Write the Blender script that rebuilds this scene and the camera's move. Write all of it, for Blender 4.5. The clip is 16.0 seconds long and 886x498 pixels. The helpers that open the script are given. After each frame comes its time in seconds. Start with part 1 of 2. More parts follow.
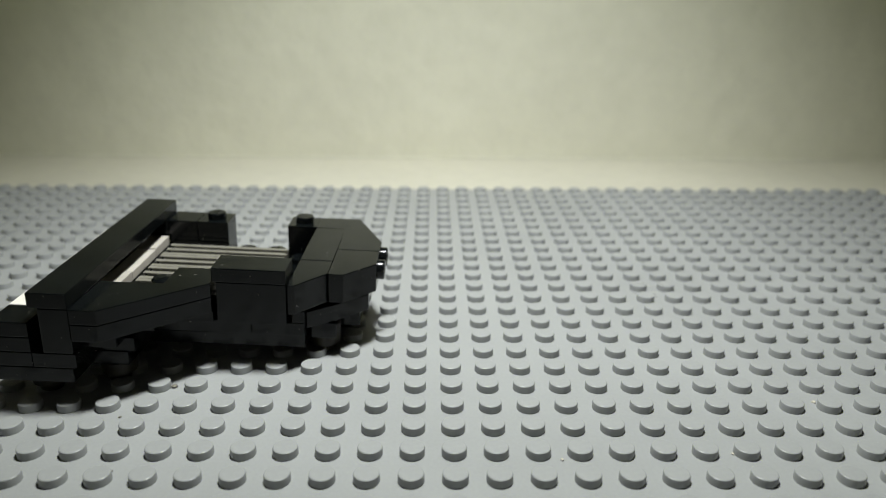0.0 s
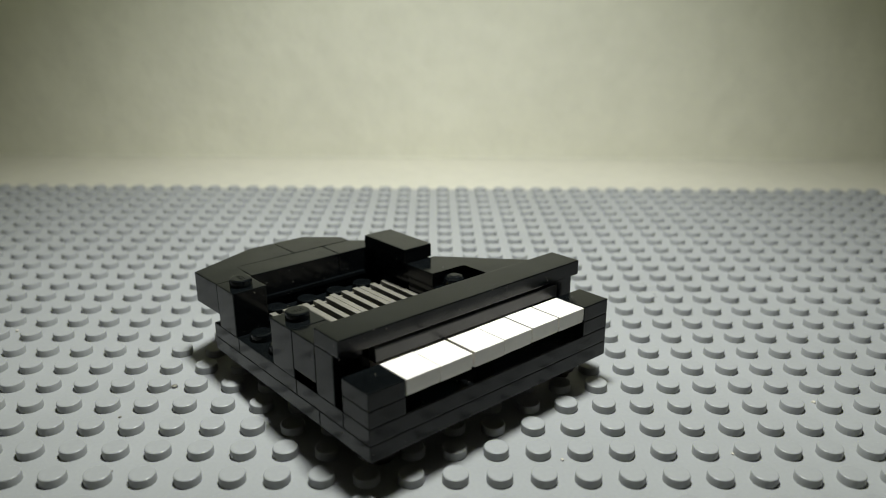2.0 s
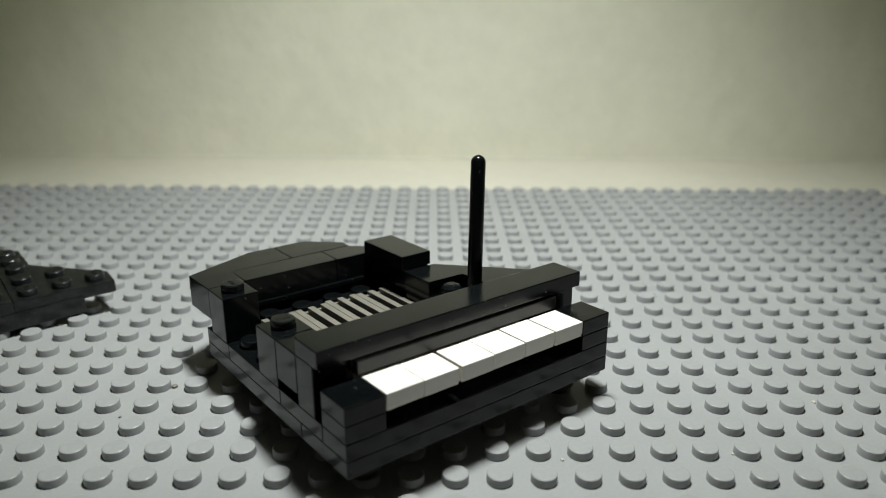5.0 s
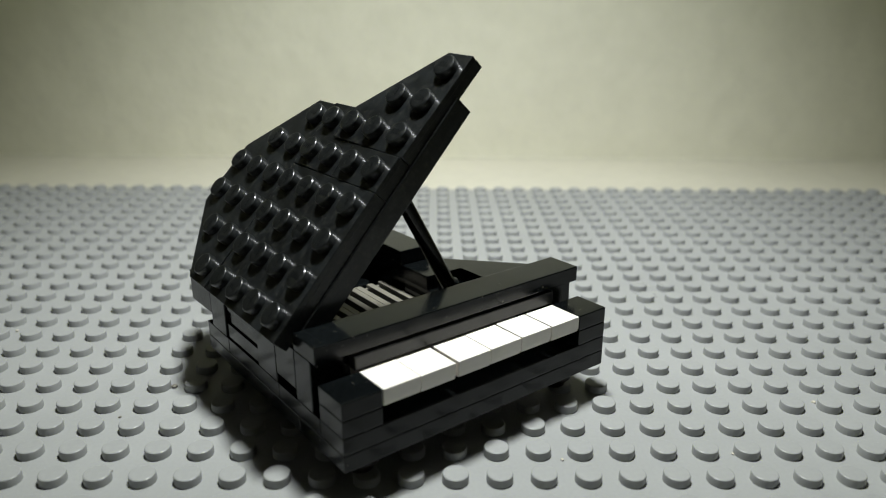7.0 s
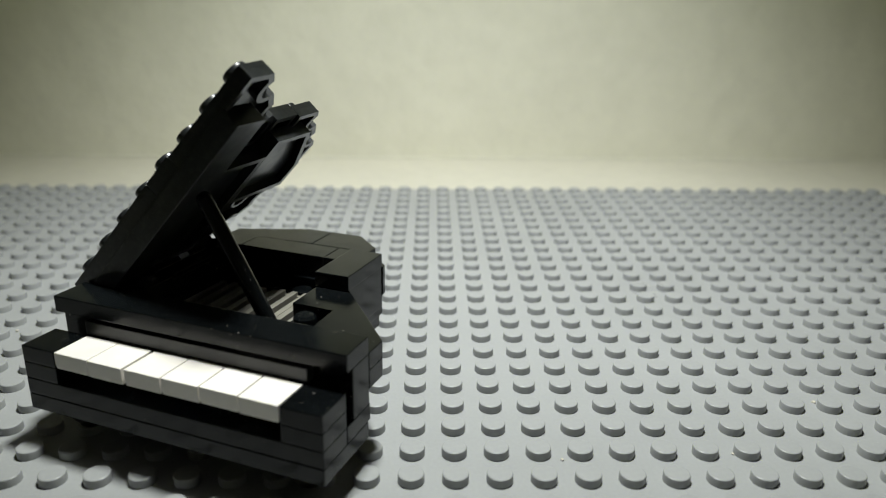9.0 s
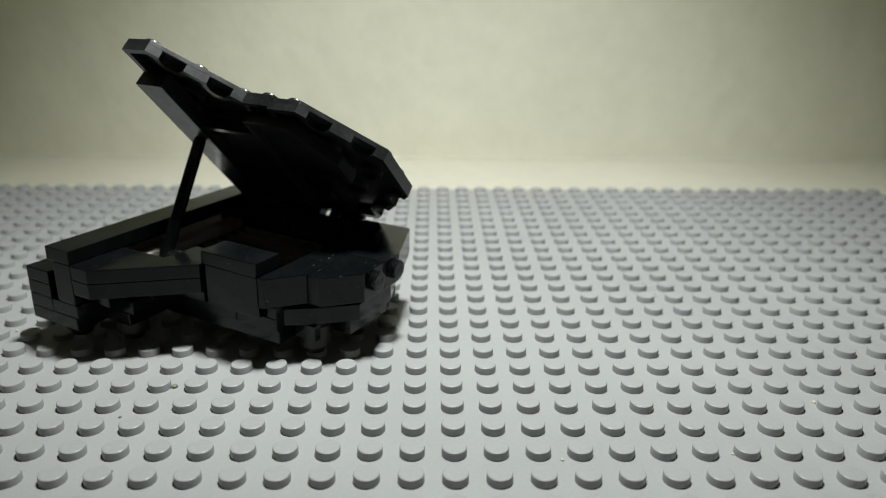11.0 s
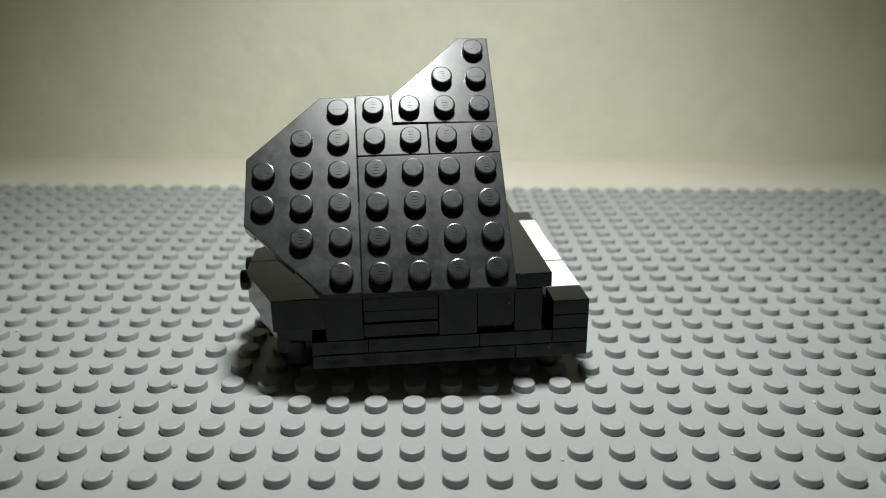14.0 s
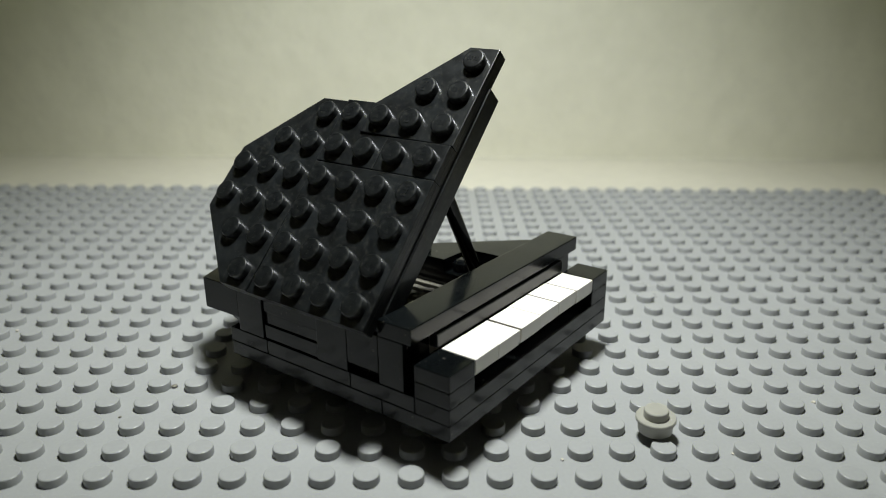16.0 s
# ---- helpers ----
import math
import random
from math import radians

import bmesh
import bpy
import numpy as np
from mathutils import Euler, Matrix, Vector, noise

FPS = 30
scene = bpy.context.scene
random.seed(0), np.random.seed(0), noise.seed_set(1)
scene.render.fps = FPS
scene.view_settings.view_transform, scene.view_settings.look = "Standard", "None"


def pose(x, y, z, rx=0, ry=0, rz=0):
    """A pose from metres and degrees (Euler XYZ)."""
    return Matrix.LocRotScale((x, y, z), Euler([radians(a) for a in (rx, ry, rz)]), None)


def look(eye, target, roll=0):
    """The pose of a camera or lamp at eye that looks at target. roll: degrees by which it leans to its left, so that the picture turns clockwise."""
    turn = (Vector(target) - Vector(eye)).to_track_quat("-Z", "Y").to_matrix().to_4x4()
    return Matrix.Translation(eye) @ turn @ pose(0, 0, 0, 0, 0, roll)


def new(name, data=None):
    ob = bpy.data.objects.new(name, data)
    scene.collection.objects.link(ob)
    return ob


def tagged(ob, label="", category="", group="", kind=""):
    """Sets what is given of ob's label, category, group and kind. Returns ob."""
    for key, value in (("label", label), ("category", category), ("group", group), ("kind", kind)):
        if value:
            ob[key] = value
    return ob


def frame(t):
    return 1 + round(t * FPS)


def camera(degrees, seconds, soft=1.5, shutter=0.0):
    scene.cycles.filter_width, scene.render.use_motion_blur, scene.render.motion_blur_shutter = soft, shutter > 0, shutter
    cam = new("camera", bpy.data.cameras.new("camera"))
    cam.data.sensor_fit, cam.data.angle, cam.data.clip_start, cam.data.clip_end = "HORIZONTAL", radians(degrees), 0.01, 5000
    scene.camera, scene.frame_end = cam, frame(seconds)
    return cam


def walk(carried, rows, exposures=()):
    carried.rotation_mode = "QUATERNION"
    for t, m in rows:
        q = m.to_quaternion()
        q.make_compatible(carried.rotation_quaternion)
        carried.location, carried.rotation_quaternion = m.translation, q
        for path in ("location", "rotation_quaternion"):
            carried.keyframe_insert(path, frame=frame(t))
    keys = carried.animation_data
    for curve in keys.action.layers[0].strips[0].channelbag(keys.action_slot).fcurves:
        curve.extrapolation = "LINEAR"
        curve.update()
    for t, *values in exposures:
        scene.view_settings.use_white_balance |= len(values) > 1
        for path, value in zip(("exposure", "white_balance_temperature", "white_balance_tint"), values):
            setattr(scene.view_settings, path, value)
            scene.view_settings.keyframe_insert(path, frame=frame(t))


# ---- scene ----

MM = 0.001          # all toy sizes below are given in millimetres
P = 8.0             # stud pitch
H = 3.33            # height of one plate, with its seam

# ---- camera: fixed on its stand ----
cam = camera(61.8, 16.0, soft=1.0)
EYE = Vector((-4.46, -110.97, 85.15)) * MM
TILT, TURN = radians(-20.13), radians(0.93)
AIM = EYE + Vector((math.sin(TURN) * math.cos(TILT), math.cos(TURN) * math.cos(TILT), math.sin(TILT)))
STAND = look(EYE, AIM, 0.57)
cam.data.dof.use_dof = True
cam.data.dof.focus_distance = 0.156
cam.data.dof.aperture_fstop = 15.5
walk(cam, [(0.0, STAND), (16.0, STAND)], exposures=[(0.0, -0.02), (0.5, 0.0), (1.5, -0.05), (4.2, -0.05), (6.3, 0.0), (8.0, 0.02), (9.0, 0.04),
                                                      (11.5, 0.05), (12.5, 0.0), (13.0, -0.04), (13.5, 0.0), (14.0, -0.05), (14.2, 0.02), (16.0, 0.0)])

# ---- light: one desk lamp above the baseplate, an added edge-tint lamp, a dim world ----
world = bpy.data.worlds.new("room_air")
world.use_nodes = True
world.node_tree.nodes["Background"].inputs[0].default_value = (0.75, 0.8, 0.9, 1)
world.node_tree.nodes["Background"].inputs[1].default_value = 0.02
scene.world = world

LAMP = look(Vector((-1.5, 47, 273)) * MM, Vector((4, 118, 0)) * MM)
# the white beam, and an added wider lamp that tints the edges yellow-green
for lamp_name, watts, tint, spread in (("desk_lamp", 4.15, (0.975, 1.0, 1.07), 102.0), ("edge_tint_lamp", 0.72, (0.88, 1.0, 0.35), 132.0)):
    lamp_data = bpy.data.lights.new(lamp_name, "SPOT")
    lamp_data.energy = watts
    lamp_data.color = tint
    lamp_data.spot_size = radians(spread)
    lamp_data.spot_blend = 1.0
    lamp_data.shadow_soft_size = 0.018
    lamp = new(lamp_name, lamp_data)
    lamp.matrix_world = LAMP


# ---- materials ----
def material(name, colour, rough, metal=0.0, spec=0.5, grain=0.0, grain_size=400.0, stain=0.0, stain_size=40.0,
             bump=0.0, bump_size=300.0, rough_var=0.0, per_piece=0.0, coat=0.0, coat_rough=0.18):
    m = bpy.data.materials.new(name)
    m.use_nodes = True
    nt = m.node_tree
    b = nt.nodes["Principled BSDF"]
    b.inputs["Base Color"].default_value = (*colour, 1)
    b.inputs["Roughness"].default_value = rough
    b.inputs["Metallic"].default_value = metal
    b.inputs["Specular IOR Level"].default_value = spec
    b.inputs["Coat Weight"].default_value = coat
    b.inputs["Coat Roughness"].default_value = coat_rough
    tc = nt.nodes.new("ShaderNodeTexCoord")

    def noise_node(scale, detail=4.0):
        n = nt.nodes.new("ShaderNodeTexNoise")
        n.inputs["Scale"].default_value = scale
        n.inputs["Detail"].default_value = detail
        nt.links.new(tc.outputs["Object"], n.inputs["Vector"])
        return n

    def ramp(src, lo, hi, a=0.3, z=0.7):
        r = nt.nodes.new("ShaderNodeMapRange")
        r.inputs["From Min"].default_value, r.inputs["From Max"].default_value = a, z
        r.inputs["To Min"].default_value, r.inputs["To Max"].default_value = lo, hi
        nt.links.new(src, r.inputs["Value"])
        return r.outputs["Result"]

    def times(a, c):
        k = nt.nodes.new("ShaderNodeMath")
        k.operation = "MULTIPLY"
        nt.links.new(a, k.inputs[0])
        nt.links.new(c, k.inputs[1])
        return k.outputs[0]

    factor = None
    for amount, size in ((grain, grain_size), (stain, stain_size)):
        if amount:
            f = ramp(noise_node(size).outputs["Fac"], 1 - amount, 1 + amount)
            factor = f if factor is None else times(factor, f)
    if per_piece:
        info = nt.nodes.new("ShaderNodeObjectInfo")
        f = ramp(info.outputs["Random"], 1 - per_piece, 1 + per_piece, 0.0, 1.0)
        factor = f if factor is None else times(factor, f)
    if factor is not None:
        mix = nt.nodes.new("ShaderNodeVectorMath")
        mix.operation = "SCALE"
        mix.inputs[0].default_value = colour
        nt.links.new(factor, mix.inputs["Scale"])
        nt.links.new(mix.outputs[0], b.inputs["Base Color"])
    if rough_var:
        nt.links.new(ramp(noise_node(stain_size * 2.3, 6.0).outputs["Fac"], max(0.02, rough - rough_var), rough + rough_var),
                     b.inputs["Roughness"])
    if bump:
        bn = nt.nodes.new("ShaderNodeBump")
        bn.inputs["Strength"].default_value = 1.0
        bn.inputs["Distance"].default_value = bump
        nt.links.new(noise_node(bump_size, 6.0).outputs["Fac"], bn.inputs["Height"])
        nt.links.new(bn.outputs[0], b.inputs["Normal"])
    return m


WORN = material("worn_black_plastic", (0.0078, 0.0092, 0.0100), 0.34, spec=0.34, coat=0.5, coat_rough=0.13, grain=0.4, grain_size=420, stain=0.5, stain_size=110,
                rough_var=0.06, bump=0.00002, bump_size=300, per_piece=0.1)
BLACK = material("black_plastic", (0.0038, 0.0048, 0.0053), 0.18, spec=0.29, grain=0.25, grain_size=900, stain=0.35, stain_size=70,
                 rough_var=0.07, bump=0.00002, bump_size=160, per_piece=0.2)
SATIN = material("satin_black_plastic", (0.008, 0.0085, 0.009), 0.34, spec=0.5, grain=0.25, grain_size=900, stain=0.35, stain_size=70,
                 rough_var=0.07, bump=0.00002, bump_size=160)
SMOKE = material("smoke_plastic", (0.03, 0.026, 0.018), 0.4, spec=0.25, grain=0.1, stain=0.2)
SMOKE.node_tree.nodes["Principled BSDF"].inputs["Transmission Weight"].default_value = 0.35
GREY = material("grey_plastic", (0.345, 0.353, 0.355), 0.34, spec=0.2, grain=0.03, grain_size=1500, stain=0.06, stain_size=18,
                rough_var=0.07, bump=0.00002, bump_size=120)


def dust(m, scale, low, high, amount):
    """Fine pale dust specks over a plastic."""
    nt = m.node_tree
    speck = nt.nodes.new("ShaderNodeTexNoise")
    speck.inputs["Scale"].default_value = scale
    speck.inputs["Detail"].default_value = 2.0
    cut = nt.nodes.new("ShaderNodeMapRange")
    cut.inputs["From Min"].default_value, cut.inputs["From Max"].default_value = low, high
    cut.inputs["To Max"].default_value = amount
    dusty = nt.nodes.new("ShaderNodeMix")
    dusty.data_type = "RGBA"
    dusty.inputs["B"].default_value = (0.16, 0.15, 0.13, 1)
    bsdf = nt.nodes["Principled BSDF"]
    nt.links.new(bsdf.inputs["Base Color"].links[0].from_socket, dusty.inputs["A"])
    nt.links.new([n for n in nt.nodes if n.type == "TEX_COORD"][0].outputs["Object"], speck.inputs["Vector"])
    nt.links.new(speck.outputs["Fac"], cut.inputs["Value"])
    nt.links.new(cut.outputs["Result"], dusty.inputs["Factor"])
    nt.links.new(dusty.outputs["Result"], bsdf.inputs["Base Color"])


dust(WORN, 900, 0.5, 0.8, 0.1)
dust(WORN, 2600, 0.68, 0.76, 0.35)
dust(BLACK, 1100, 0.71, 0.76, 0.7)
WHITE = material("white_plastic", (0.92, 0.875, 0.815), 0.24, grain=0.02, stain=0.05, stain_size=90, per_piece=0.03)
GRILLE = material("stone_grey_plastic", (0.2, 0.19, 0.16), 0.35, grain=0.06, grain_size=900, stain=0.12, stain_size=200, per_piece=0.08)
CREAM = material("cream_plastic", (0.47, 0.435, 0.395), 0.6, grain=0.04, stain=0.08, stain_size=150, per_piece=0.08)
PUTTY = material("light_stone_plastic", (0.35, 0.345, 0.305), 0.3, grain=0.04, stain=0.06, stain_size=200)
PLASTER = material("cream_plaster", (0.69, 0.675, 0.565), 0.75, grain=0.03, grain_size=120, stain=0.05, stain_size=9,
                   bump=0.0019, bump_size=38)
TABLE = material("cream_tabletop", (0.67, 0.645, 0.55), 0.5, grain=0.03, grain_size=200, stain=0.04, stain_size=14, bump=0.0002, bump_size=60)
# pale paint of the unseen surfaces that bounce lamp light
BOUNCE = material("bounce_paint", (0.72, 0.71, 0.68), 0.8, grain=0.05, grain_size=30, stain=0.08, stain_size=2)


# ---- geometry helpers (millimetres) ----
def link(name, bm, mat, parent=None, label=""):
    me = bpy.data.meshes.new(name)
    bmesh.ops.scale(bm, vec=(MM, MM, MM), verts=bm.verts)
    bmesh.ops.recalc_face_normals(bm, faces=bm.faces)
    bm.to_mesh(me)
    bm.free()
    me.materials.append(mat)
    flags = [p.use_smooth for p in me.polygons]
    me.set_sharp_from_angle(angle=radians(26))
    me.polygons.foreach_set("use_smooth", flags)
    ob = new(name, me)
    if parent is not None:
        ob.parent = parent
    if label:
        tagged(ob, label)
    return ob


def part(name, bm, mat, parent, label=""):
    return link(name, bm, mat, parent, label)


def prism(bm, poly, z0, z1, bevel=0.22):
    """An upright prism over a polygon, with rounded edges."""
    low = [bm.verts.new((x, y, z0)) for x, y in poly]
    top = [bm.verts.new((x, y, z1)) for x, y in poly]
    faces = [bm.faces.new(low[::-1]), bm.faces.new(top)]
    n = len(poly)
    for i in range(n):
        faces.append(bm.faces.new((low[i], low[(i + 1) % n], top[(i + 1) % n], top[i])))
    if bevel:
        edges = list({e for f in faces for e in f.edges})
        bmesh.ops.bevel(bm, geom=edges, offset=bevel, segments=2, profile=0.6, affect="EDGES")


def block(bm, x0, x1, y0, y1, z0, z1, bevel=0.22):
    prism(bm, [(x0, y0), (x1, y0), (x1, y1), (x0, y1)], z0, z1, bevel)


def rounds(bm, rings, m=None, n=20):
    """A turned solid from rings of (radius, height)."""
    m = m or Matrix.Identity(4)
    loops = [[bm.verts.new(m @ Vector((r * math.cos(2 * math.pi * k / n), r * math.sin(2 * math.pi * k / n), z)))
              for k in range(n)] for r, z in rings]
    for a, c in zip(loops, loops[1:]):
        for k in range(n):
            bm.faces.new((a[k], a[(k + 1) % n], c[(k + 1) % n], c[k])).smooth = True
    bm.faces.new(loops[0][::-1])
    bm.faces.new(loops[-1])


def knob(bm, x, y, z, m=None, mark=True, turn=0.0):
    """One coupling stud with a rounded rim and a faint raised mark on top."""
    base = (m or Matrix.Identity(4)) @ Matrix.Translation((x, y, z)) @ Matrix.Rotation(turn, 4, "Z")
    rounds(bm, [(2.42, -0.05), (2.42, 1.3), (2.37, 1.5), (2.24, 1.64), (2.0, 1.7)], base, 22)
    if mark:
        for k, (u, w) in enumerate(((-1.05, 0.28), (-0.35, 0.28), (0.35, 0.28), (1.05, 0.28))):
            c = [base @ Vector((u + sx * w * 0.6, sy * 0.55, 1.66 + dz)) for dz in (0, 0.1) for sx, sy in ((-1, -1), (1, -1), (1, 1), (-1, 1))]
            v = [bm.verts.new(p) for p in c]
            for f in ((4, 5, 6, 7), (0, 1, 5, 4), (1, 2, 6, 5), (2, 3, 7, 6), (3, 0, 4, 7)):
                bm.faces.new([v[i] for i in f])


STUD_MESHES = {}


def stud_on(owner, mat, m, turn):
    """A stud of its own on a piece; alike studs share their mesh."""
    key = (mat.name, turn > 0)
    if key not in STUD_MESHES:
        bm = bmesh.new()
        knob(bm, 0, 0, 0, turn=turn)
        ob = link("stud", bm, mat, owner)
        STUD_MESHES[key] = ob.data
    else:
        ob = new("stud", STUD_MESHES[key])
        ob.parent = owner
    ob.matrix_basis = Matrix.Translation(m.translation * MM) @ m.to_3x3().to_4x4()
    return ob


def dome_rod(bm, length, radius):
    rings = [(2.0, -2.6), (2.5, -2.2), (2.5, 1.6), (2.2, 2.2), (radius, 2.8)]
    rings += [(radius * 0.96, length - radius)]
    for k in range(1, 5):
        a = k * math.pi / 2 / 5
        rings.append((radius * 0.96 * math.cos(a), length - radius + radius * math.sin(a)))
    rings.append((0.12, length))
    rounds(bm, rings, None, 18)


# ---- table, wall and added bounce surfaces ----
bm = bmesh.new()
block(bm, -478, 478, -440, 262, -32, -2.0, 1.5)
tagged(link("table", bm, TABLE), "cream painted tabletop against a plaster wall", "table", kind="structure")

bm = bmesh.new()
block(bm, -480, 480, 262.5, 340, -33, 560, 0)
tagged(link("wall_back", bm, PLASTER), "cream rough plaster wall behind the table", "wall", kind="structure")
# unseen surfaces added close round the table, to bounce fill light onto the toy
for wname, box in (("wall_left", (-560, -480, -445, 340, -33, 560)), ("wall_right", (480, 560, -445, 340, -33, 560)),
                   ("wall_front", (-560, 560, -525, -445, -33, 560)), ("floor", (-560, 560, -525, 340, -113, -33)),
                   ("ceiling", (-560, 560, -525, 340, 560, 640))):
    bm = bmesh.new()
    block(bm, *box, 0)
    tagged(link(wname, bm, BOUNCE), "plain unseen surface added to bounce light", wname.split("_")[0], kind="structure")


bm = bmesh.new()
R = 1.0
curve = [(262.5 - R + R * math.sin(k * math.pi / 16), -2.0 + R - R * math.cos(k * math.pi / 16)) for k in range(9)]
loops = [[bm.verts.new((x, y, z)) for y, z in curve + [(262.5, -2.05)]] for x in (-479, 479)]
for k in range(len(loops[0])):
    k2 = (k + 1) % len(loops[0])
    bm.faces.new((loops[0][k], loops[0][k2], loops[1][k2], loops[1][k])).smooth = k < 8
bm.faces.new(loops[0])
bm.faces.new(loops[1][::-1])
tagged(link("trim", bm, PLASTER), "cream rounded fillet between wall and tabletop", "trim", kind="structure")


# ---- grey baseplate, 48 by 48 studs ----
COLS, ROWS = range(-24, 24), range(-23, 25)
baseplate = tagged(new("baseplate"), "light grey studded plastic baseplate lying on the table", "baseplate")
bm = bmesh.new()
block(bm, -24.5 * P, 23.5 * P, -23.5 * P, 24.5 * P, -1.96, 0.0, 0.3)
part("plate", bm, GREY, baseplate)


def stud_mesh(n=20):
    bm = bmesh.new()
    rounds(bm, [(2.44, -0.1), (2.42, 1.4), (2.36, 1.6), (2.18, 1.7)], None, n)
    return bm


one = part("stud", stud_mesh(), GREY, baseplate)
near = [(c, r) for r in range(-4, 12) for c in range(-9, 10)][:300]
one.location = Vector((near[0][0] * P, near[0][1] * P, 0)) * MM
for c, r in near[1:]:
    o = new("stud", one.data)
    o.parent = baseplate
    o.location = Vector((c * P, r * P, 0)) * MM
picked = set(near)
ring, sides = [(2.44, -0.1), (2.42, 1.4), (2.36, 1.6), (2.18, 1.7)], 16
verts, faces = [], []
for r in ROWS:
    for c in COLS:
        if (c, r) in picked:
            continue
        s = len(verts)
        for rad, z in ring:
            for k in range(sides):
                a = 2 * math.pi * k / sides
                verts.append(((c * P + rad * math.cos(a)) * MM, (r * P + rad * math.sin(a)) * MM, z * MM))
        for j in range(3):
            for k in range(sides):
                k2 = (k + 1) % sides
                faces.append((s + j * sides + k, s + j * sides + k2, s + (j + 1) * sides + k2, s + (j + 1) * sides + k))
        faces.append(tuple(s + 3 * sides + k for k in range(sides)))
me = bpy.data.meshes.new("studs")
me.from_pydata(verts, [], faces)
me.materials.append(GREY)
for p in me.polygons:
    p.use_smooth = True
me.set_sharp_from_angle(angle=radians(26))
rest = new("studs", me)
rest.parent = baseplate
tagged(rest, kind="stuff")

# crumbs and dust specks on the plate
DUST = material("dust", (0.55, 0.52, 0.45), 0.9, grain=0.2)
for x, y, s, tone in ((-109.4, 59.4, 0.5, DUST), (-60.9, 32.2, 0.7, GRILLE), (-68.1, 20.2, 0.35, GRILLE), (-62.6, 2.5, 0.3, GRILLE),
                      (62.6, 66.9, 0.5, GRILLE), (77.9, 26.3, 0.5, DUST), (53.3, 7.8, 0.3, DUST), (20.3, 6.0, 0.35, DUST)):
    bm = bmesh.new()
    bmesh.ops.create_icosphere(bm, subdivisions=1, radius=s)
    for v in bm.verts:
        v.co *= random.uniform(0.7, 1.3)
        v.co.z *= 0.6
    o = tagged(link("crumb", bm, tone), "tiny crumb of dust lying on the grey baseplate", "crumb", group="crumbs on the baseplate")
    o.location = Vector((x, y, s * 0.45)) * MM


# ---- the toy grand piano; its pivot is the point 4 studs across, 5 studs deep, at the underside ----
piano = tagged(new("toy_piano"), "black toy grand piano built from plastic bricks, white keys", "toy piano")
G = 0.06            # half the seam between two pieces


def pp(points):
    return [((x - 4) * P, (y - 5) * P) for x, y in points]


def shrink(poly, d=G):
    """The polygon drawn in by d all round (counter-clockwise or clockwise, mild corners)."""
    n = len(poly)
    area = sum(poly[i][0] * poly[(i + 1) % n][1] - poly[(i + 1) % n][0] * poly[i][1] for i in range(n))
    s = 1 if area > 0 else -1
    out = []
    for i in range(n):
        p0, p1, p2 = Vector(poly[i - 1]), Vector(poly[i]), Vector(poly[(i + 1) % n])
        a, c = (p1 - p0).normalized(), (p2 - p1).normalized()
        na, nc = Vector((-a.y, a.x)) * s, Vector((-c.y, c.x)) * s
        k = d / max(0.3, 1 + na.dot(nc))
        out.append(tuple(p1 + (na + nc) * k))
    return out


def piece(name, poly, l0, l1, mat=BLACK, studs=(), parent=None, label="", bevel=0.2):
    """One plastic piece of the piano over a polygon in studs, between two plate levels."""
    bm = bmesh.new()
    prism(bm, shrink(pp(poly)), l0 * H + 0.03, l1 * H - 0.03, bevel)
    ob = part(name, bm, mat, parent or piano, label)
    for x, y in studs:
        stud_on(ob, mat, Matrix.Translation(((x - 4) * P, (y - 5) * P, l1 * H - 0.03)), random.choice((0, math.pi / 2)))
    return ob


def rect(x0, x1, y0, y1):
    return [(x0, y0), (x1, y0), (x1, y1), (x0, y1)]


# bottom: two layers of plates
piece("plate", rect(0, 8, 0, 2), 0, 1)
piece("plate", [(0, 2), (7, 2), (7, 3), (5.6, 3), (5.6, 7.5), (0, 7.5)], 0, 1)
piece("plate", rect(0, 8, 0, 1), 1, 2)
piece("plate", rect(0, 3, 1, 3), 1, 2)
piece("plate", rect(0, 5.7, 6, 7.5), 1, 2)
piece("plate", rect(0, 1, 3, 6), 1, 2, studs=[(0.5, 4.6), (0.5, 5.6)])
piece("plate", [(1, 3), (3, 3), (3, 1), (8, 1), (8, 2.1), (7, 2.1), (7, 3.2), (5.7, 3.2), (5.7, 6), (1, 6)], 1, 2)
UNDER = [(0.6, 7.5), (5.4, 7.5), (4.9, 8.2), (3.95, 9.15), (2.25, 9.15), (0.85, 8.5)]
piece("plate", shrink(UNDER, 0.3), 2.5, 2.85)
piece("plate", UNDER, 1.25, 2.5)
piece("plate", rect(1.0, 2.05, 7.55, 8.55), 0.05, 1.25)
piece("plate", rect(2.1, 4.1, 7.55, 8.9), 0.05, 1.25)
piece("plate", rect(4.15, 5.0, 7.55, 8.3), 0.05, 1.25)

# cheeks beside the keys and the recessed rail under them
for x in (0, 7):
    piece("plate", rect(x, x + 1, 0, 1), 2, 3)
    piece("cheek_tile", rect(x, x + 1, 0, 1), 3, 4)
piece("key_rail", rect(1, 7, 0.4, 1.0), 2, 3)

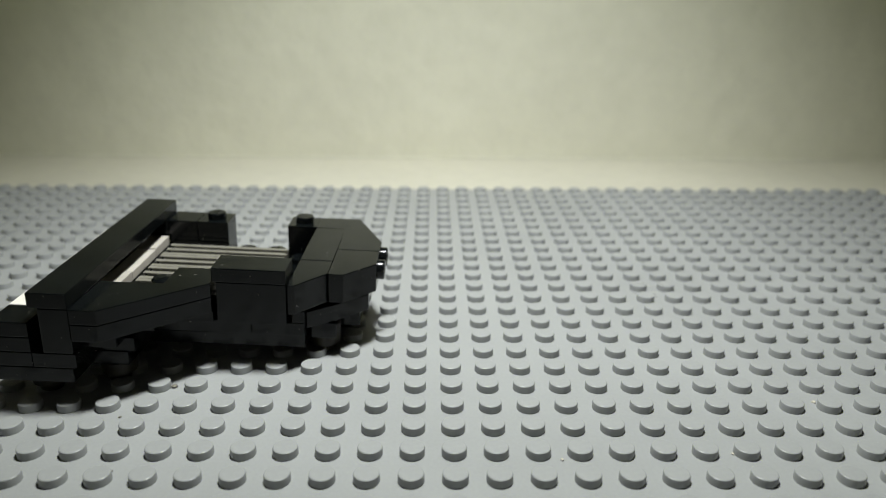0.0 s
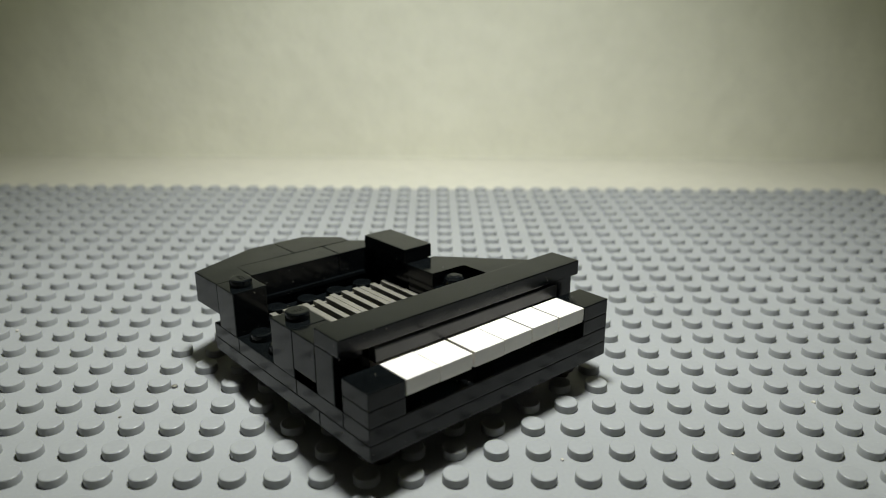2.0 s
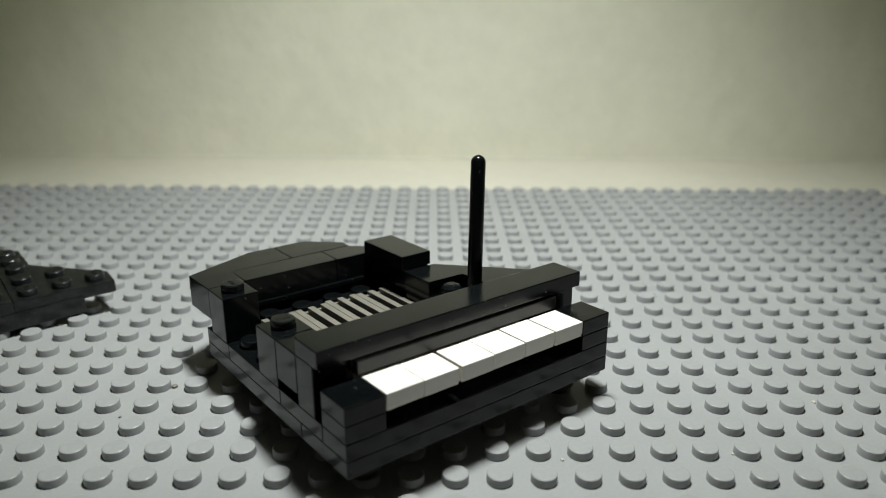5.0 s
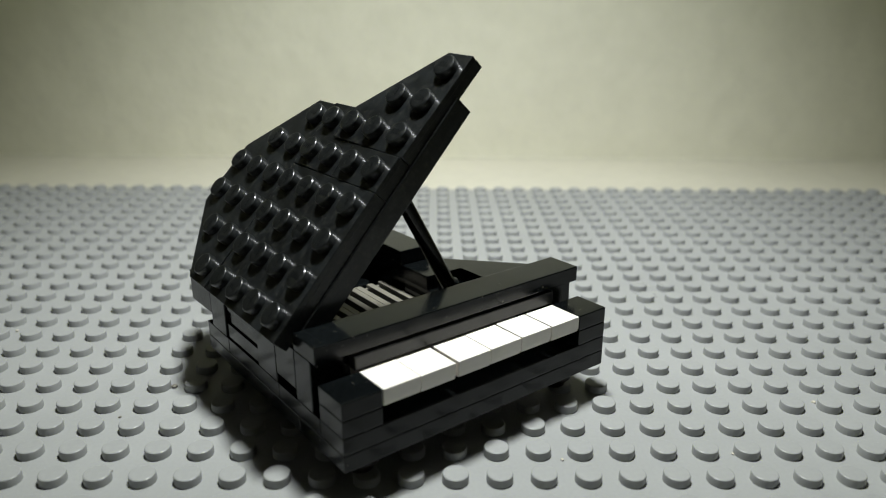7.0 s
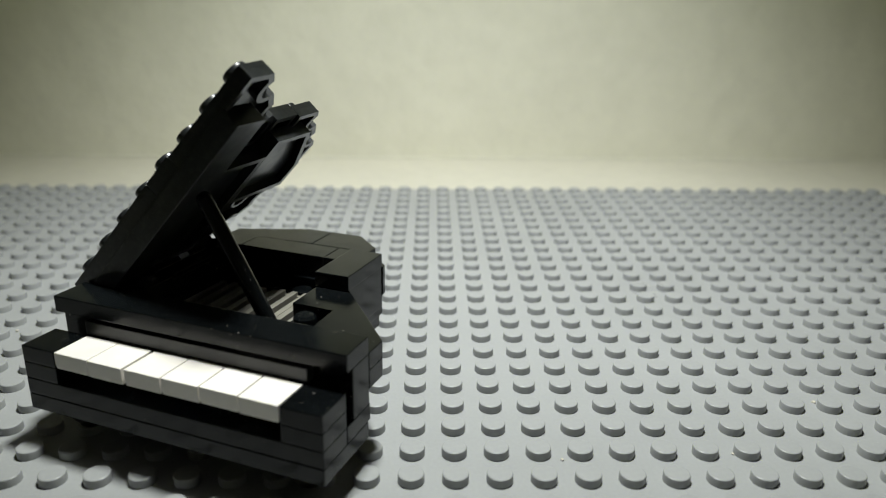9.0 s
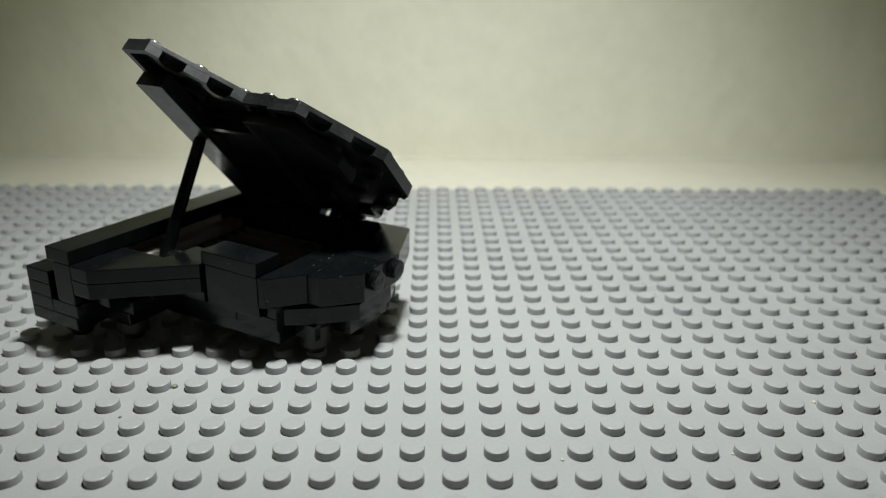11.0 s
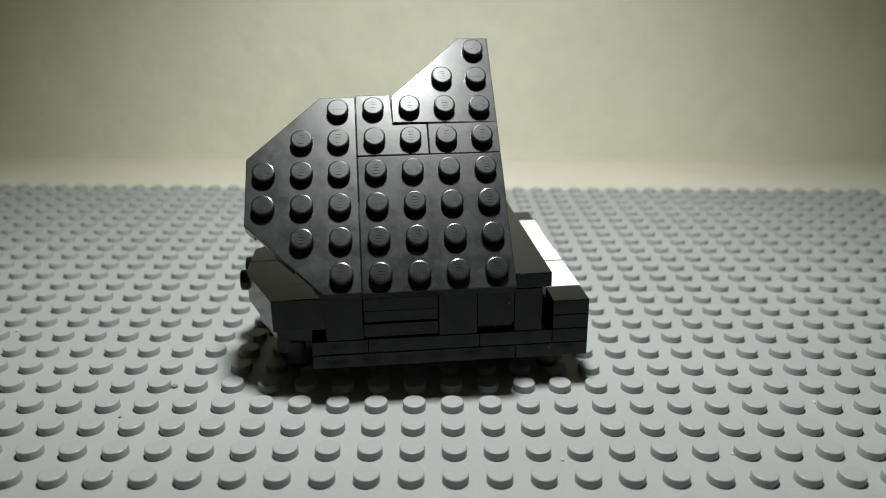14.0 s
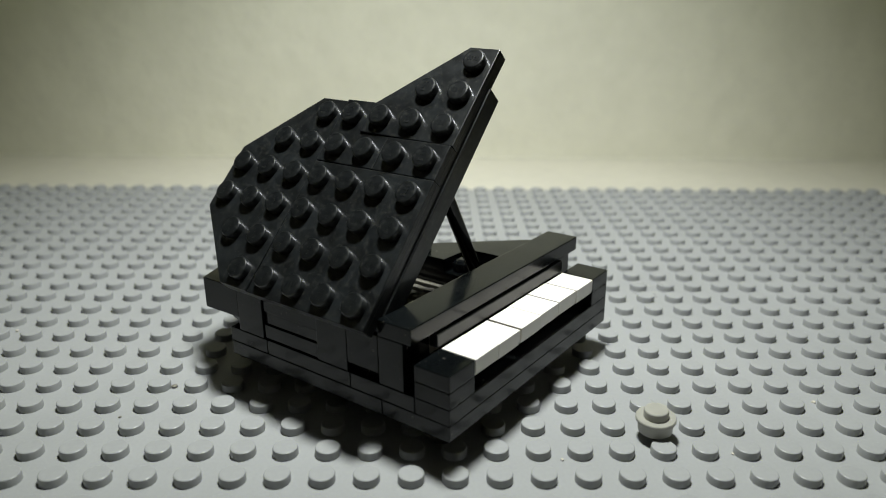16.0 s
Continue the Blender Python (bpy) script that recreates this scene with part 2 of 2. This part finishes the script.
# six white keys, laid a little unevenly
for k in range(6):
    bm = bmesh.new()
    dx, dy, dz, w = random.uniform(-0.04, 0.04), random.uniform(-0.12, 0.12), random.uniform(-0.12, 0.05), random.uniform(-0.3, 0.3)
    block(bm, -3.84, 3.84, -3.92, 3.92, 0.62, H - 0.02, 0.14)
    block(bm, -3.75, 3.75, -3.72, 3.72, 0.08, 0.62, 0.0)
    dx += -0.2 if k == 1 else 0.16 if k == 2 else 0.0
    bmesh.ops.transform(bm, matrix=pose((k + 1.5 - 4) * P + dx, (0.5 - 5) * P + dy, 3 * H + dz, 0, 0, w), verts=bm.verts)
    part("key", bm, WHITE, piano, "white key tile")

# fallboard, its ends and the long rail above
piece("fallboard", rect(0.94, 7.06, 1.02, 1.29), 4, 4.85, SATIN)
piece("fallboard_base", rect(1, 7, 1.05, 1.9), 2, 3)
piece("key_rail", rect(1, 6.7, 1.35, 2.3), 2.4, 2.95)
for x0, x1, up in ((1.1, 2.3, 3.75), (2.3, 4.2, 3.68), (4.2, 6.2, 3.75)):
    piece("key_back", rect(x0, x1, 1.5, 2.12), 3, up, CREAM, label="cream piece behind the fallboard")
for x in (0, 7):
    piece("brick", rect(x, x + 1, 1.3, 2.06), 2, 5)
piece("music_rail", rect(0, 8, 1.06, 2.06), 5, 6, label="long glossy black tile")

# straight side
piece("brick", rect(0, 1, 2.06, 3.06), 2.62, 5)
piece("brick", rect(0.2, 1, 2.06, 3.06), 2, 2.62)
piece("studded_brick", rect(0, 1, 3.06, 4.1), 2, 5, studs=[(0.5, 3.6)])
piece("studded_brick", rect(0, 1, 6.1, 7.1), 2, 5, studs=[(0.5, 6.6)])

# curved side
piece("brick", rect(5.15, 5.9, 5.1, 7.05), 2, 5)
piece("raised_tile", rect(4.9, 5.92, 5.0, 7.05), 5, 6, label="raised glossy black tile")
WING = [(4.95, 5.0), (6.0, 5.0), (8, 2.75), (8, 2.06), (6.15, 2.06), (6.15, 3.8), (4.95, 3.8)]
piece("brick", rect(6.6, 7.6, 2.06, 3.0), 2, 2.85)
piece("brick", rect(5.0, 5.9, 3.6, 5.0), 2, 2.85)
piece("curved_brick", [(5.0, 5.0), (6.0, 5.0), (8, 2.75), (8, 2.06), (6.5, 2.06), (6.5, 3.05), (5.0, 3.05)], 2.85, 4)
piece("curved_tile", WING, 4, 5)
bm = bmesh.new()
rounds(bm, [(2.3, -0.1), (2.45, 0.2), (2.45, 1.3), (2.3, 2.0), (1.8, 2.55), (1.0, 2.8)], Matrix.Translation(((5.5 - 4) * P, (3.5 - 5) * P, 4 * H)), 20)
part("prop_socket", bm, BLACK, piano, "round black knob in the notch")
piece("plate", rect(5.05, 6.6, 2.1, 3.6), 2, 3)

# tail
piece("brick", rect(1, 5.7, 7.15, 7.5), 2, 2.85)
piece("tail_brick", [(1.05, 7.08), (3.97, 7.08), (3.97, 8.06), (1.05, 8.06)], 2.85, 5)
piece("tail_brick", [(3.97, 7.08), (5.92, 7.08), (5.9, 7.28), (4.93, 8.06), (3.97, 8.06)], 2.85, 5)
piece("inner_ledge", rect(1.05, 4.85, 6.97, 7.08), 3.0, 3.35)
piece("inner_plate", rect(1.05, 4.85, 6.2, 7.05), 2.03, 2.35, studs=[(1.5, 6.6), (2.5, 6.6), (3.5, 6.6), (4.45, 6.6)])
piece("tail_wedge", [(0, 7.08), (1.05, 7.08), (1.05, 8.06), (2.98, 8.06), (2.98, 9.38), (2.15, 9.38), (-0.04, 8.45)], 2.85, 5)
piece("tail_wedge", [(2.98, 8.06), (4.98, 8.06), (5.0, 8.5), (4.05, 9.38), (2.98, 9.38)], 2.85, 5)
for x in (2.48, 3.55):
    bm = bmesh.new()
    knob(bm, 0, 0, 0, pose((x - 4) * P, (9.38 - 5) * P, 4.1 * H, -90, 0, 0), mark=True)
    part("side_stud", bm, BLACK, piano)

# strings: eight slotted tiles
piece("string_bed", rect(1.0, 5.05, 2.1, 6.15), 2, 2.35)
for i in range(4):
    for j in range(2):
        bm = bmesh.new()
        x0, y0 = (1 + i - 4) * P + 0.06, (2.15 + 2 * j - 5) * P + 0.06 + random.uniform(-0.5, 0.5) * (j == 1)
        x1, y1 = x0 + P - 0.12, y0 + 2 * P - 0.12
        z0, z1 = 2.36 * H, 3.0 * H
        for a, c in ((0, 1.45), (3.2, 4.68), (6.43, 7.88)):
            block(bm, x0 + a, x0 + c, y0, y1, z0, z1, 0.1)
        for a, c in ((0, 0.8), (15.08, 15.88)):
            block(bm, x0 + 0.2, x1 - 0.2, y0 + a, y0 + c, z0, z1 - 0.9, 0.0)
        part("string_tile", bm, GRILLE, piano, "slotted stone-grey tile")

# legs: short smoky round pieces standing on the studs
for x, y, top, low in ((0.9, 0.9, 0.0, -5.3), (7.1, 0.9, 0.0, -5.3), (6.5, 2.5, 0.0, -5.0), (1.4, 8.0, H, -4.1),
                       (4.5, 7.9, H, -4.1), (3.0, 8.3, 0.0, -3.6)):
    bm = bmesh.new()
    rings = [(2.4, low), (2.5, low + 0.3), (2.5, low + 1.5), (3.2, low + 1.6)]
    z = low + 1.6
    while z < top - 0.5:
        up = min(top, z + 9.0)
        rings += [(3.6, z + 0.1), (3.75, z + 0.35), (3.75, up - 0.35), (3.6, up)]
        z = up + 0.25
    rings[-1] = (3.25, top + 0.02)
    rounds(bm, rings, Matrix.Translation(((x - 4) * P, (y - 5) * P, 0)), 22)
    part("leg", bm, SMOKE, piano, "smoky translucent round leg")


# ---- lid: its own axes are u away from the hinge, v along the straight side, w outward ----
lid = tagged(new("piano_lid"), "black studded plate lid of the toy piano", "lid")


def notched(poly, centres, radius=2.9, steps=8):
    """The polygon with half-round bites out of its slanting edges, round the centres that lie on them."""
    n = len(poly)
    area = sum(poly[i][0] * poly[(i + 1) % n][1] - poly[(i + 1) % n][0] * poly[i][1] for i in range(n))
    out = []
    for i in range(n):
        a, c = Vector(poly[i]), Vector(poly[(i + 1) % n])
        along = (c - a).normalized()
        inward = Vector((-along.y, along.x)) * (1 if area > 0 else -1)
        out.append(tuple(a))
        if min(abs(along.x), abs(along.y)) < 0.1:
            continue
        for q in sorted((Vector(q) for q in centres), key=lambda q: (q - a).dot(along)):
            d = (q - a).dot(along)
            if 0 < d < (c - a).length and abs((q - a).dot(inward)) < 1.5:
                foot = a + along * d
                out += [tuple(foot + radius * (inward * math.sin(math.pi * k / steps) - along * math.cos(math.pi * k / steps)))
                        for k in range(steps + 1)]
    return out


def lid_plate(name, poly, studs, w0=0.0, label="", mat=WORN, bites=(), tilt=None):
    """poly, studs and the centres of bites in studs (u, v)."""
    bm = bmesh.new()
    outer = shrink([(u * P, v * P) for u, v in poly])
    prism(bm, outer, w0 + 1.9, w0 + 3.2, 0.18)
    skirt = notched(outer, [(u * P, v * P) for u, v in bites])
    inner = shrink(skirt, 1.3)
    n = len(skirt)
    rim = [[bm.verts.new((*q, z)) for q in loop] for loop, z in ((skirt, w0 + 2.0), (skirt, w0), (inner, w0), (inner, w0 + 2.0))]
    for a, c in zip(rim, rim[1:]):
        for i in range(n):
            bm.faces.new((a[i], a[(i + 1) % n], c[(i + 1) % n], c[i]))
    tubes = [(u + 0.5, v + 0.5) for u, v in studs if {(u + 1, v), (u, v + 1), (u + 1, v + 1)} <= set(studs)]
    lean = Matrix.Identity(4)
    if tilt:
        u, v, ru, rv = tilt
        hub = Matrix.Translation((u * P, v * P, w0))
        lean = hub @ pose(0, 0, 0, ru, rv, 0) @ hub.inverted()
        bmesh.ops.transform(bm, matrix=lean, verts=bm.verts)
    ob = part(name, bm, mat, lid, label)
    for u, v in studs:
        stud_on(ob, mat, lean @ Matrix.Translation((u * P, v * P, w0 + 3.2)), random.choice((0, 0, math.pi / 2)))
    for u, v in tubes:
        bm = bmesh.new()
        rounds(bm, [(2.4, 2.0), (2.4, 0.1), (3.2, 0.1), (3.2, 2.0)], lean @ Matrix.Translation((u * P, v * P, w0)), 16)
        part("tube", bm, mat, ob)
    return ob


# columns run from the keyboard (v = 0) to the tail (v = 7), rows from the hinge (u = 0) outwards
lid_plate("wedge_plate", [(0, 4), (6, 4), (6, 5.0), (4.0, 7), (2.0, 7), (0, 5.0)],
          [(u + 0.5, 4.5) for u in range(6)] + [(u + 0.5, 5.5) for u in range(1, 5)] + [(u + 0.5, 6.5) for u in (2, 3)],
          bites=[(0.5, 5.5), (1.5, 6.5), (4.5, 6.5), (5.5, 5.5)], tilt=(3.0, 5.0, 1.2, 1.5))
lid_plate("square_plate", [(0, 0), (4, 0), (4, 4), (0, 4)], [(u + 0.5, v + 0.5) for u in range(4) for v in range(4)])
lid_plate("corner_plate", [(4, 2), (5, 2), (5, 3), (6, 3), (6, 4), (4, 4)], [(4.5, 2.5), (4.5, 3.5), (5.5, 3.5)], tilt=(4.4, 2.4, 0.4, 0.8))
lid_plate("plate", [(4, 0), (5, 0), (5, 2), (4, 2)], [(4.5, 0.5), (4.5, 1.5)])
lid_plate("corner_wedge_plate", [(5, 0), (8, 0), (8, 0.9), (5.9, 3), (5, 3)],
          [(5.5, 0.5), (5.5, 1.5), (5.5, 2.5), (6.5, 0.5), (6.5, 1.5), (7.5, 0.5)],
          bites=[(7.5, 1.5), (6.5, 2.5)], tilt=(5.7, 1.8, 2.3, 1.3))
# second layer on the underside
bm = bmesh.new()
prism(bm, shrink([(u * P, v * P) for u, v in ((0.2, -0.06), (7, -0.06), (7, 1), (0.2, 1))]), -4.3, -0.03, 0.18)
part("edge_plate", bm, WORN, lid)
lid_plate("under_plate", [(1, 1), (5, 1), (5, 3), (1, 3)], [], w0=-3.22)
lid_plate("under_plate", [(3, 3), (5.6, 3), (5.6, 4.6), (4, 5.6), (3, 5.6)], [], w0=-3.22)
bm = bmesh.new()
for a, c in ((1.2, 3.0), (3.4, 4.6)):
    block(bm, 0.1 * P, 0.5 * P, a * P, c * P, -3.2, -0.02, 0.2)
part("hinge", bm, BLACK, lid)

# hinge piece that fills the gap of the straight side once the lid is on; same axes as the piano
hinge = tagged(new("hinge_block"), "black ribbed hinge block between lid and piano side", "hinge")
for l0, l1, inset in ((2.05, 3.0, 0.04), (3.03, 3.85, 0.09), (3.88, 4.75, 0.05)):
    bm = bmesh.new()
    prism(bm, shrink(pp(rect(inset, 0.95, 4.1, 6.1)), 0.07), l0 * H + 0.03, l1 * H, 0.15)
    part("rib", bm, BLACK, hinge)
bm = bmesh.new()
prism(bm, shrink(pp(rect(0.4, 0.9, 4.2, 6.0)), 0.1), 2.6 * H, 5 * H, 0.15)
part("core", bm, BLACK, hinge)

# ---- prop stick ----
prop = tagged(new("prop_stick"), "black plastic rod with a round knob at its foot", "prop stick")
bm = bmesh.new()
dome_rod(bm, 38.3, 1.6)
part("rod", bm, BLACK, prop)

# ---- small round plate that comes in at the very end ----
small = tagged(new("round_plate"), "small light stone-grey round plate with one stud", "round plate")
bm = bmesh.new()
rounds(bm, [(3.1, 0.0), (3.35, 0.2), (3.45, 2.1), (3.5, 2.3), (3.85, 2.4), (3.92, 2.5), (3.92, 3.0), (3.8, 3.2)], None, 28)
part("disc", bm, PUTTY, small)
bm = bmesh.new()
knob(bm, 0, 0, 3.2, mark=False)
part("stud", bm, PUTTY, small)


# ---- what moves ----
# seconds, pivot x, pivot y (mm), turn (degrees)
TURNS = [(0.0, -53.2, 55.2, -91.2), (0.5, -43.1, 77.9, -161.2), (1.0, -19.0, 75.5, -229.2), (1.4, -11.0, 61.6, -275.0),
         (1.5, -11.3, 57.9, -284.6), (1.8, -13.4, 49.9, -306.5), (2.0, -16.0, 45.8, -319.9), (2.1, -16.7, 41.5, -322.9), (6.2, -16.7, 41.3, -322.9), (6.5, -17.1, 43.4, -323.2), (7.6, -17.1, 43.4, -323.2),
         (8.0, -20.3, 41.9, -336.2), (8.5, -27.8, 38.7, -354.4), (8.6, -30.0, 38.4, -360.0), (9.0, -36.3, 37.9, -382.0), (9.2, -40.1, 38.5, -392.5),
         (10.4, -52.5, 54.0, -450.5), (11.5, -46.9, 68.7, -503.1), (12.0, -40.4, 74.6, -527.7), (12.5, -32.2, 76.8, -551.0), (13.0, -23.3, 74.0, -576.6),
         (13.5, -16.3, 69.0, -602.4), (14.0, -12.6, 63.2, -625.0), (14.5, -11.7, 55.3, -651.0), (15.0, -13.5, 50.7, -667.3),
         (16.0, -13.5, 50.7, -667.3)]


def glide(table, t):
    """A smooth value between the rows of a table, with no overshoot."""
    k = max(i for i in range(len(table) - 1) if table[i][0] <= t + 1e-6) if t < table[-1][0] else len(table) - 2
    a, c = table[k], table[k + 1]

    def slope(i, j):
        if i <= 0 or i >= len(table) - 1:
            return 0.0
        l = (table[i][j] - table[i - 1][j]) / (table[i][0] - table[i - 1][0])
        r = (table[i + 1][j] - table[i][j]) / (table[i + 1][0] - table[i][0])
        return 0.0 if l * r <= 0 else 2 * l * r / (l + r)

    h = c[0] - a[0]
    s = min(1.0, max(0.0, (t - a[0]) / h))
    return [(2 * s**3 - 3 * s**2 + 1) * a[j] + (s**3 - 2 * s**2 + s) * h * (slope(k, j) if k else (c[j] - a[j]) / h)
            + (3 * s**2 - 2 * s**3) * c[j] + (s**3 - s**2) * h * slope(k + 1, j) for j in range(1, len(a))]


# seconds, height of the pivot (mm), lean along and across (degrees): the lid's weight shifts the stand
LEAN = [(0.0, 5.5, -2.13, 0.67), (0.5, 5.5, -1.2, 0.5), (1.0, 5.5, -2.0, 0.67), (5.6, 5.5, -2.13, 0.67), (6.2, 6.2, -1.22, 0.02), (16.0, 6.2, -1.22, 0.02)]


def piano_at(t):
    x, y, a = glide(TURNS, t)
    z, lx, ly = glide(LEAN, t)
    return pose(x * MM, y * MM, z * MM, 0, 0, a) @ pose(0, 0, 0, lx, ly, 0)


def lid_on(angle, lift=0.0):
    """The lid on its hinge, open by an angle in degrees, in the piano's own axes."""
    th = radians(angle)
    m = Matrix(((math.cos(th), 0, -math.sin(th), 0), (0, 1, 0, 0), (math.sin(th), 0, math.cos(th), 0), (0, 0, 0, 1)))
    return Matrix.Translation(Vector((-1.17 - 32, 16.7 - 40, 16.46 + lift)) * MM) @ m


def rod_from(foot, tip):
    f, q = Vector(foot), Vector(tip)
    return Matrix.Translation(f * MM) @ (q - f).to_track_quat("Z", "Y").to_matrix().to_4x4()


FOOT = ((5.9 - 4) * P, (2.65 - 5) * P, 2 * H + 2.2)


def rod_in(angle, dx, dy, dz):
    """The rod standing in its socket, leaning by an angle towards the curved side, its foot off by a little."""
    return Matrix.Translation((Vector(FOOT) + Vector((dx, dy, dz))) * MM) @ pose(0, 0, 0, 0, angle, 0)


def motions():
    steps = [k / 10 for k in range(161)]
    walk(piano, [(t, piano_at(t)) for t in steps])

    # the lid waits beside the plate's edge, slides in, is set on the hinge and falls against the rod
    angles = [(5.9, 84.0), (6.2, 69.0), (6.3, 64.0), (6.4, 59.5), (6.5, 52.2), (6.6, 47.1), (16.0, 47.1)]
    rest_pose = pose(-0.205, 0.0, 0.0035, 0, 0, 37)
    rows = [(0.0, rest_pose), (4.4, rest_pose), (4.9, pose(-0.15, 0.03, 0.0035, 0, 0, 37)),
            (5.3, pose(-0.115, 0.035, 0.02, 0, -25, 37)), (5.6, pose(-0.075, 0.02, 0.034, 0, -60, 37))]
    back = lid_on(84.0).inverted()
    hrows = [(t, m @ back) for t, m in rows]
    rows += [(t, piano_at(t) @ lid_on(glide(angles, t)[0])) for t in steps if t >= 5.9]
    walk(lid, rows)
    walk(hinge, hrows + [(t, piano_at(t)) for t in steps if t >= 5.9])

    out = [(0.0, (128, 62, 4.2), (163, 73, 3.5)), (2.9, (128, 62, 4.2), (163, 73, 3.5)), (3.1, (95.8, 53, 4.2), (131, 63, 3.5)),
           (3.2, (82.8, 52.9, 4.2), (118, 62, 3.5)), (3.3, (65.2, 54, 4.2), (100.2, 62.3, 3.5)), (3.4, (47.2, 52.4, 4.2), (82.4, 64.9, 3.5)),
           (3.5, (33.9, 48.6, 4.2), (69.9, 62.8, 3.5)), (3.6, (23.3, 47, 25), (46.5, 43, 9)), (3.7, (15.5, 45, 25.5), (43, 56, 19)),
           (3.8, (8.3, 47, 22.8), (33, 52, 25.5)), (3.9, (5, 45, 19.5), (29, 58, 30))]
    rows = [(t, rod_from(f, q)) for t, f, q in out]
    leans = [(4.0, 37.6, -4.2, 2.4, 2.0), (4.1, 12.5, -3.5, 1.4, 0.8), (4.2, 1.6, -2.0, 0.7, -1.8), (6.4, 1.6, -2.0, 0.7, -1.8),
             (6.5, -9.2, -0.7, 0.4, -2.4), (6.6, -27.7, -0.8, 0.3, -1.6), (6.7, -28.8, -2.3, 0.6, -2.0), (16.0, -28.8, -2.3, 0.6, -2.0)]
    rows += [(t, piano_at(t) @ rod_in(*glide(leans, t))) for t in steps if t >= 4.0]
    walk(prop, rows)

    away, here = pose(0.15, 0.03, 0.0017, 0, 0, 0), pose(0.0398, 0.0135, 0.0017, 2, -3, 0)
    walk(small, [(0.0, away), (15.85, away), (15.95, here), (16.0, here)])


motions()
